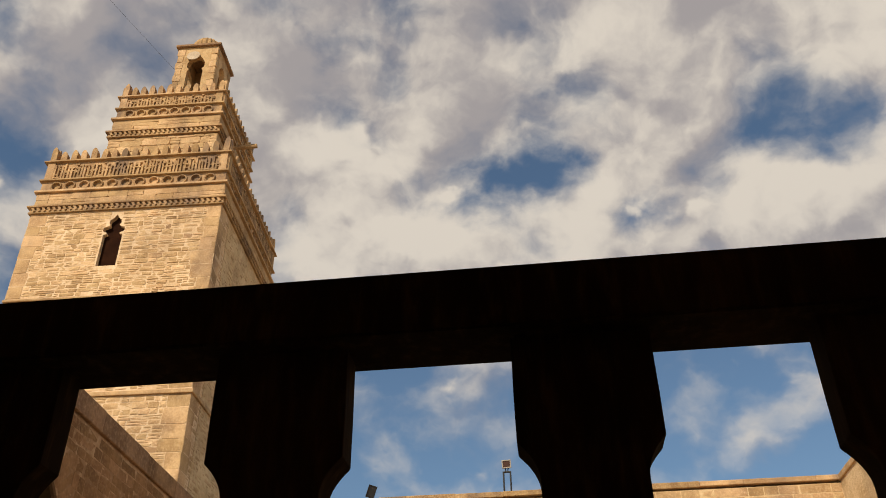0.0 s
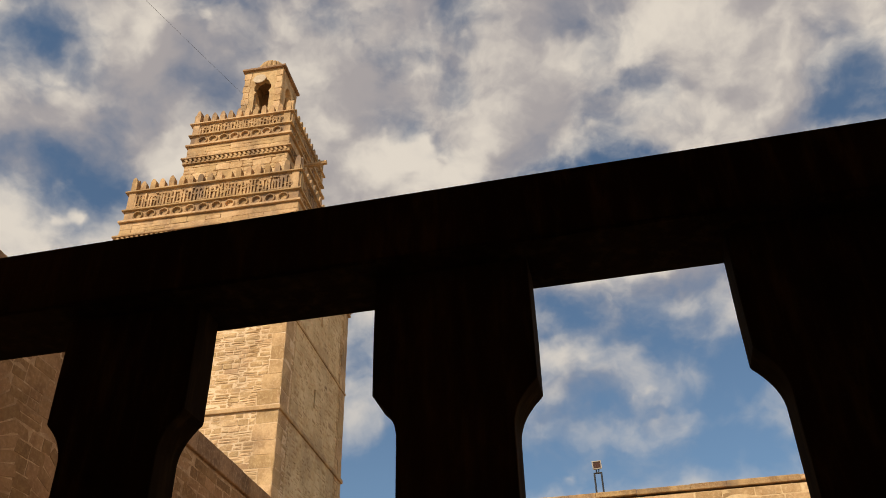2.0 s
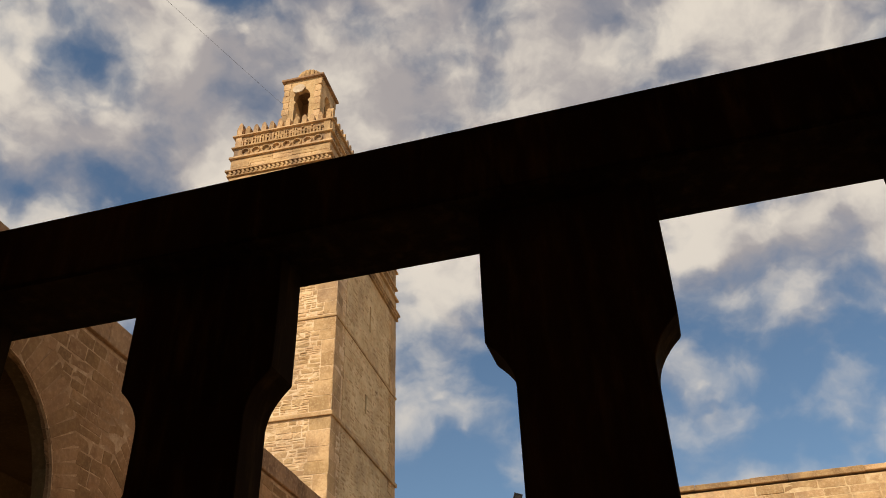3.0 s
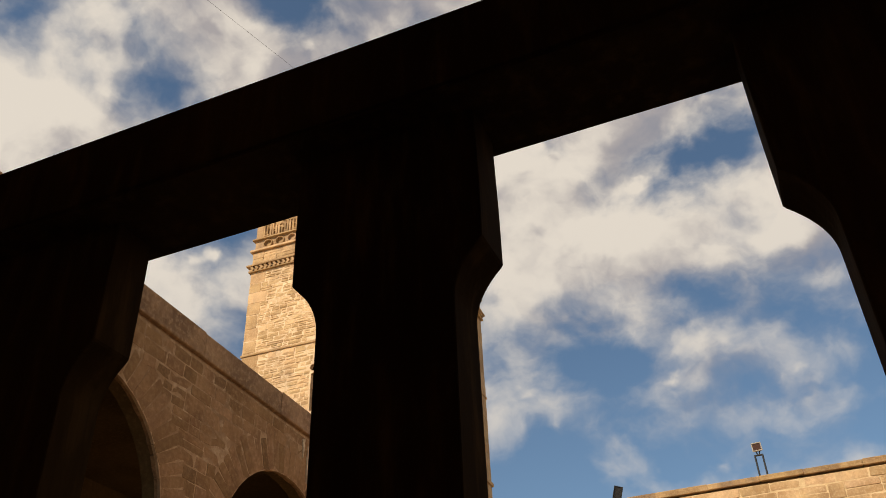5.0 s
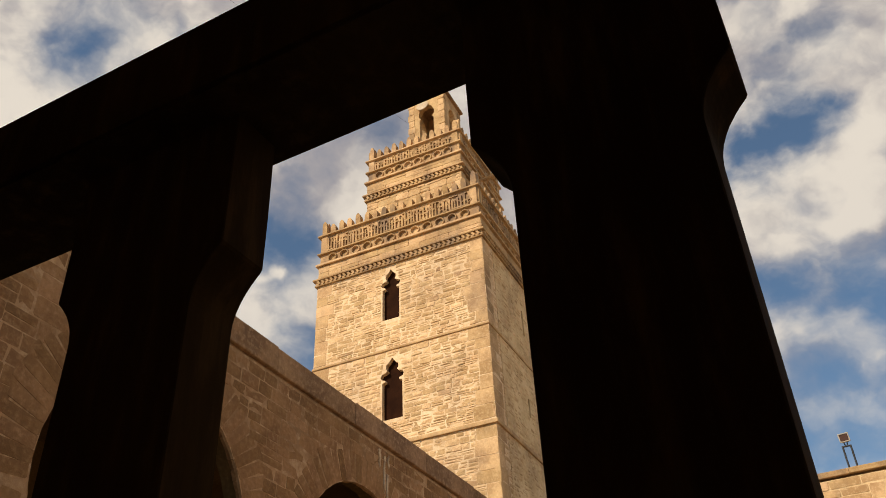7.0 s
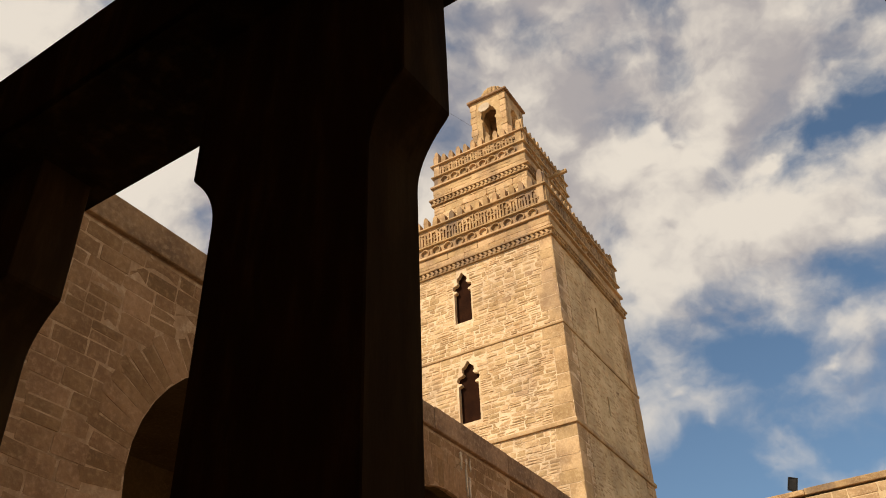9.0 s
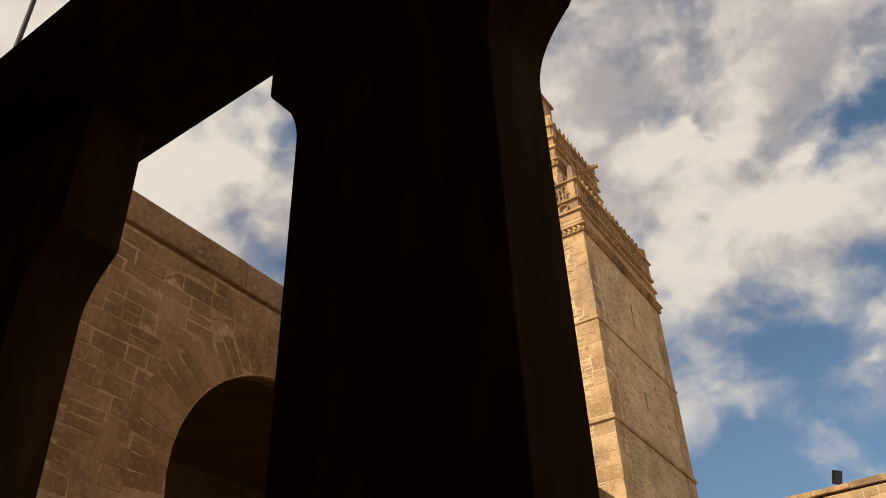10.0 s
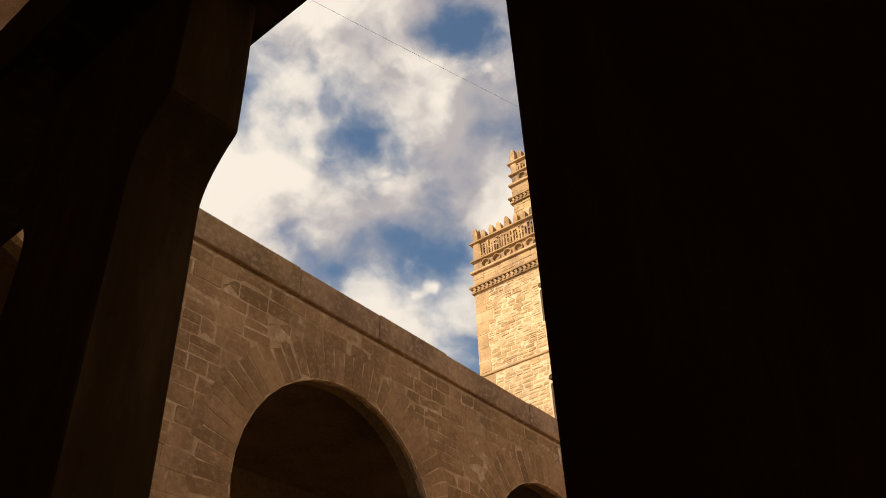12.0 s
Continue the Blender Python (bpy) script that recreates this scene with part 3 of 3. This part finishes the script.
def crown(name, width, z_cornice, z_string, z_round, z_text, z_top, merlons, roundels, parent, inner):
    """The carved head of a tier: cornice, plain course, roundels, writing band, merlons."""
    tier = thing(name, "", "")
    tier.parent = parent
    teeth(width, z_cornice, 0.12, 0.145, 0.24, tier)
    base_z = z_cornice + 0.24
    t = 0.45
    for side in range(4):
        n = "front_panel" if side == 0 else "side_panel"
        f = face_of(side, width - 0.06)
        w = width - 0.06
        end = t if side % 2 else 0.0
        bowls = [0.24 + (k + 0.5) * (w - 0.48) / roundels for k in range(roundels)] if side < 2 else []
        mid_z = (z_string + z_text) / 2 + 0.02
        cut = [[(u + 0.12 * math.cos(k * math.tau / 12), mid_z + 0.12 * math.sin(k * math.tau / 12)) for k in range(12)] for u in bowls if end < u - 0.13 and u + 0.13 < w - end]
        part(n, plate([(end, base_z), (w - end, base_z), (w - end, z_top - 0.40), (end, z_top - 0.40)], cut, f, t - 0.002), CARVED, tier)
        if side < 2:
            st = courses(face_of(side, width), width, base_z + 0.01, z_string - 0.02, (0.2, 0.26), (0.35, 0.7), lambda a, b: [], rng, proud=0.008, gap=0.008)
            lay(tier, "stone", ASHLAR, st, 60)
            part("inscription", strokes(face_of(side, width - 0.06), w, z_text + 0.05, z_top - 0.48, rng), CARVED, tier, "raised carved writing worn past reading")
            for k in range(roundels):
                u = 0.24 + (k + 0.5) * (w - 0.48) / roundels
                ob = new("roundel", ROUNDEL)
                ob.parent, ob.matrix_basis = tier, f @ Matrix.Translation((u, (z_string + z_text) / 2 + 0.02, 0.0))
            for u0 in (0.02, w - 0.24):
                part("end_pilaster", block(0, 0.22, 0, z_top - 0.42 - z_text, -0.03, 0.035, 0.012), ASHLAR, tier).matrix_basis = f @ Matrix.Translation((u0, z_text + 0.01, 0))
    for z, d, h in ((z_string, 0.075, 0.07), (z_text, 0.05, 0.05), (z_top - 0.42, 0.06, 0.05)):
        bm = bmesh.new()
        for x0, x1, y0, y1 in ((-1, 1, -1, -0.8), (-1, 1, 0.8, 1), (-1, -0.8, -0.8, 0.8), (0.8, 1, -0.8, 0.8)):
            s = width / 2
            block(x0 * s + (-d if x0 == -1 else 0), x1 * s + (d if x1 == 1 else 0), y0 * s + (-d if y0 == -1 else 0), y1 * s + (d if y1 == 1 else 0), z, z + h, 0.012, bm)
        part("moulding", bm, ASHLAR, tier)
    for side in range(4):
        f = face_of(side, width, z_top - 0.37, -0.02)
        for k in range(merlons):
            u = (k + 0.5) * width / merlons
            ob = new("merlon", MERLON)
            ob.parent = tier
            big = 1.35 if k in (0, merlons - 1) else 1.0
            ob.matrix_basis = f @ Matrix.Translation((u, 0, 0)) @ pose(0, 0, 0, 90 - 180, 0, 0) @ pose(0, 0, 0, rng.uniform(-2, 2), rng.uniform(-2.5, 2.5), rng.uniform(-5, 5)) @ Matrix.Diagonal((1, 1, big * rng.uniform(0.85, 1.05), 1))
    return tier


MERLON = merlon_mesh(0.165, 0.43, 0.2)
ROUNDEL = ring_mesh(0.165, 0.05)
crown("lower_tier_crown", TW, up(14.2), up(14.93), up(15.0), up(15.36), up(16.45), 18, 12, minaret, 2.0)
W2 = 3.38
OFF = Matrix.Translation((0.10, 0.0, 0.0))   # the upper tier stands a little off the shaft's middle
part("upper_tier", block(-W2 / 2 + 0.03, W2 / 2 - 0.03, -W2 / 2 + 0.03, W2 / 2 - 0.03, up(15.2), up(18.05)), MORTAR, minaret).matrix_basis = OFF
for side in (0, 1):
    st = courses(OFF @ face_of(side, W2), W2, up(15.5), up(17.7), (0.17, 0.25), (0.25, 0.55), lambda a, b: [], rng, proud=0.01, gap=0.008)
    lay(minaret, "stone", STONE, st, 70)
crown("upper_tier_crown", W2, up(17.72), up(18.46), up(18.55), up(18.92), up(19.83), 12, 8, minaret, 1.2).matrix_basis = OFF
part("upper_terrace", block(-W2 / 2 + 0.4, W2 / 2 - 0.4, -W2 / 2 + 0.4, W2 / 2 - 0.4, up(19.0), up(19.3)), MORTAR, minaret).matrix_basis = OFF
part("water_spout", tube([(W2 / 2 - 0.1, -0.35, up(18.2)), (W2 / 2 + 0.80, -0.35, up(18.26))], 0.075, 8), ASHLAR, minaret, "stone water spout").matrix_basis = OFF

# the lantern on top
lantern = thing("lantern", "", "")
lantern.parent, lantern.matrix_basis = minaret, Matrix.Translation((0.29, -0.22, 0))
LW, LB, LT = 1.36, up(19.3), up(22.38)


def keyhole(c, base, half, h):
    return [(c - half, base), (c + half, base), (c + half, base + h * 0.62), (c + half * 0.8, base + h * 0.66), (c + half * 1.1, base + h * 0.72), (c + half * 1.1, base + h * 0.82), (c + half * 0.7, base + h * 0.95), (c, base + h),
            (c - half * 0.7, base + h * 0.95), (c - half * 1.1, base + h * 0.82), (c - half * 1.1, base + h * 0.72), (c - half * 0.8, base + h * 0.66), (c - half, base + h * 0.62)]


for side in range(4):
    end = 0.2 if side % 2 else 0.0
    part("arched_wall", plate([(end, LB), (LW - end, LB), (LW - end, LT), (end, LT)], [keyhole(LW / 2, LB + 0.9, 0.27, 1.75)], face_of(side, LW), 0.198), STONE, lantern)
    f = face_of(side, LW)
    if side < 2:
        for u in (0.1, LW - 0.1):
            st = [f @ Matrix.Translation((u, LB + 0.15 + 0.3 * k, -0.035)) @ Matrix.Diagonal((0.26 if k % 2 else 0.2, 0.28, 0.1, 1)) for k in range(10)]
            lay(lantern, "quoin", ASHLAR, st, 40)
part("eave", block(-LW / 2 - 0.10, LW / 2 + 0.10, -LW / 2 - 0.10, LW / 2 + 0.10, LT, LT + 0.09, 0.015), COPING, lantern, "thin dark eaves slab")
ribs = 20
part("dome", lathe([(0.53, LT + 0.08), (0.54, LT + 0.42)] + [(0.54 * math.cos(a), LT + 0.42 + 0.56 * math.sin(a)) for a in [radians(10 * k) for k in range(1, 9)]] + [(0.03, LT + 0.42 + 0.565)], ribs * 3, wobble=lambda k, s: 1.0 if k % 3 else 0.93), CARVED, lantern, "ribbed little stone dome")
dial = part("disc", lathe([(0.0001, 0.03), (0.15, 0.02), (0.2, 0.0), (0.225, 0.02), (0.225, 0.05), (0.0001, 0.06)], 24), HORN, lantern, "pale round disc above the arch")
dial.matrix_basis = face_of(0, LW) @ Matrix.Translation((LW / 2 - 0.12, LB + 2.62, 0.03)) @ pose(0, 0, 0, -8, 0, 0)

# ------------------------------------------------------------------ floodlights on the far wall
tall_lamp = thing("floodlight", "small floodlight with a pale rim on two thin dark rods", "floodlight", group="floodlights on the wall", at=(-0.45, YB + 0.3, LOW))
for dx in (-0.075, 0.075):
    part("rod", tube([(dx, 0, -0.02), (dx, 0, 0.53)], 0.019, 8), METAL, tall_lamp)
part("crossbar", tube([(-0.092, 0, 0.53), (0.092, 0, 0.53)], 0.019, 8), METAL, tall_lamp)
for dx in (-0.035, 0.035):
    part("bracket", tube([(dx * 0.5, 0, 0.53), (dx, 0, 0.64)], 0.012, 8), METAL, tall_lamp)
head = part("housing", block(-0.085, 0.085, -0.05, 0.09, -0.075, 0.075, 0.022), METAL, tall_lamp)
head.matrix_basis = pose(0, 0, 0.70, 10, -3, 0)
bm = bmesh.new()
for x0, x1, z0, z1 in ((-0.1, 0.1, 0.066, 0.088), (-0.1, 0.1, -0.088, -0.066), (-0.1, -0.078, -0.066, 0.066), (0.078, 0.1, -0.066, 0.066)):
    block(x0, x1, -0.075, -0.045, z0, z1, 0.005, bm)
part("rim", bm, PALE, head, "pale metal rim")
part("lens", block(-0.077, 0.077, -0.064, -0.051, -0.065, 0.065, 0.004), LENS, head, "dark reddish lamp glass")
low_lamp = thing("floodlight", "black floodlight tilted on the wall's coping", "floodlight", group="floodlights on the wall", turn=pose(-3.47, YB + 0.3, LOW, 0, 0, 20))
part("foot", block(-0.06, 0.06, -0.05, 0.05, -0.004, 0.03, 0.005), METAL, low_lamp)
part("bracket", tube([(0, 0, 0.02), (0.01, 0, 0.12)], 0.018, 8), METAL, low_lamp)
hd = part("housing", block(-0.085, 0.085, -0.07, 0.09, -0.125, 0.125, 0.035), METAL, low_lamp)
hd.matrix_basis = pose(0.03, 0, 0.25, 16, 15, 0)
bm = bmesh.new()
for x0, x1, z0, z1 in ((-0.095, 0.095, 0.112, 0.135), (-0.095, 0.095, -0.135, -0.112), (-0.095, -0.075, -0.112, 0.112), (0.075, 0.095, -0.112, 0.112)):
    block(x0, x1, -0.092, -0.066, z0, z1, 0.006, bm)
part("rim", bm, METAL, hd)
part("lens", block(-0.074, 0.074, -0.083, -0.072, -0.11, 0.11, 0.004), DARKLENS, hd, "dark glass lamp face")

# ------------------------------------------------------------------ balustrade in front of the camera
THICK, BOARD = 0.0285, 0.020   # depth of the rail behind the boards' face, thickness of a board
rail = thing("balustrade", "dark carved wooden balustrade with flat, coved balusters", "balustrade", at=(0, 0, 0.90))
X0, X1 = -1.475, 1.435
bm = block(X0 - 0.06, X1 + 0.06, -0.0151, THICK, 0.0093, 0.0464)
bmesh.ops.bevel(bm, geom=[e for e in bm.edges if abs((e.verts[0].co - e.verts[1].co).x) > 1], offset=0.0015, segments=2, affect="EDGES")
part("top_rail", bm, WOOD, rail)
part("bottom_rail", block(X0 - 0.06, X1 + 0.06, -0.004, THICK + 0.004, -0.80, -0.755, 0.004), WOOD, rail)
for x in (X0 - 0.10, X1 + 0.10):
    part("post", block(x - 0.04, x + 0.04, -0.025, THICK + 0.02, -0.888, 0.08, 0.006), WOOD, rail)


def baluster_mesh(head, shaft, cove):
    """A flat baluster cut from a board: square head, hollow cove, narrower shaft."""
    side = [(0.0095, head), (cove * 0.5, head + 0.0002), (cove + 0.001, head), (cove, head - 0.0006)]
    for k in range(1, 11):
        side.append((cove - 0.020 * k / 10, shaft + (head - 0.0006 - shaft) * (1 - k / 10) ** 2.1))
    side += [(-0.12, shaft), (-0.26, shaft), (-0.40, shaft + 0.004), (-0.55, shaft + 0.001), (-0.70, head - 0.002), (-0.757, head)]
    bm = bmesh.new()
    rings = []
    for z, h in side:
        c = 0.0004
        pts = [(h - c, 0.0), (h, c), (h, BOARD - c), (h - c, BOARD), (-h + c, BOARD), (-h, BOARD - c), (-h, c), (-h + c, 0.0)]
        rings.append([bm.verts.new((x, y, z)) for x, y in pts])
    for r0, r1 in zip(rings, rings[1:]):
        for k in range(8):
            bm.faces.new((r0[k], r0[(k + 1) % 8], r1[(k + 1) % 8], r1[k]))
    bm.faces.new(rings[0]), bm.faces.new(rings[-1])
    return bm


# middle, half width of head and shaft, height of the cove: each board was cut by hand
BOARDS = [(-0.3405, 0.0355, 0.0238, -0.040), (-0.1866, 0.0349, 0.0248, -0.0445), (-0.0322, 0.0347, 0.0243, -0.046), (0.1268, 0.0358, 0.0250, -0.051), (0.2860, 0.0362, 0.0258, -0.049), (0.4430, 0.0360, 0.0252, -0.054)]
BOARDS += [(-0.3405 - 0.155 * k, 0.0352, 0.0245, -0.042) for k in range(1, 8)] + [(0.4430 + 0.157 * k, 0.0358, 0.025, -0.052) for k in range(1, 7)]
for middle, head, shaft, cove in BOARDS:
    part("baluster", baluster_mesh(head, shaft, cove), WOOD, rail).matrix_basis = Matrix.Translation((middle, 0, 0))

# ------------------------------------------------------------------ an unseen roofed gallery, added to keep sun and sky off the balustrade
gal = thing("wall_gallery", "unseen pale gallery walls added to shade the balustrade", "wall", kind="structure")
part("back_wall", block(-5.0, 5.0, -3.2, -2.9, 0, 3.3), GALLERY, gal)
part("end_wall", block(-5.3, -5.0, -3.2, -0.2, 0, 3.3), GALLERY, gal)
part("end_wall", block(5.0, 5.3, -3.2, 0.3, 0, 3.3), GALLERY, gal)
part("pier", block(-2.9, -2.1, 0.06, 0.44, 0.0, 3.298, 0.01), COPING, gal, "reddish stone pier at the gallery's edge")
part("apron", block(-2.09, 5.0, 0.30, 0.42, 0, 0.14), GALLERY, gal)
tagged(part("ceiling", block(-5.3, 5.3, -3.2, 0.44, 3.3, 3.6), GALLERY), "unseen pale gallery ceiling added to keep sun off the balustrade", "ceiling", kind="structure")
tagged(part("floor", block(-5.0, 5.0, -2.9, 0.30, -0.02, 0.01), GALLERY), "unseen pale gallery floor added below the balustrade", "floor", kind="structure")

# ------------------------------------------------------------------ a thin cable over the court
mast = thing("mast", "thin grey metal mast standing on the arcade roof", "mast", at=(-10.3, 3.4, TOP - 0.345))
part("pole", tube([(0, 0, 0), (0, 0, 15.9 - TOP + 0.345)], [0.05, 0.03], 10), METAL, mast)
A, B = Vector((-10.3, 3.4, 15.8)), minaret.matrix_basis @ Vector((-0.48, -0.80, 22.2))
span = [A.lerp(B, k / 24) - Vector((0, 0, 0.05 * 4 * (k / 24) * (1 - k / 24))) for k in range(25)]
tagged(part("cable", tube(span, 0.0035, 6), METAL), "thin dark cable strung from a mast to the minaret", "cable")
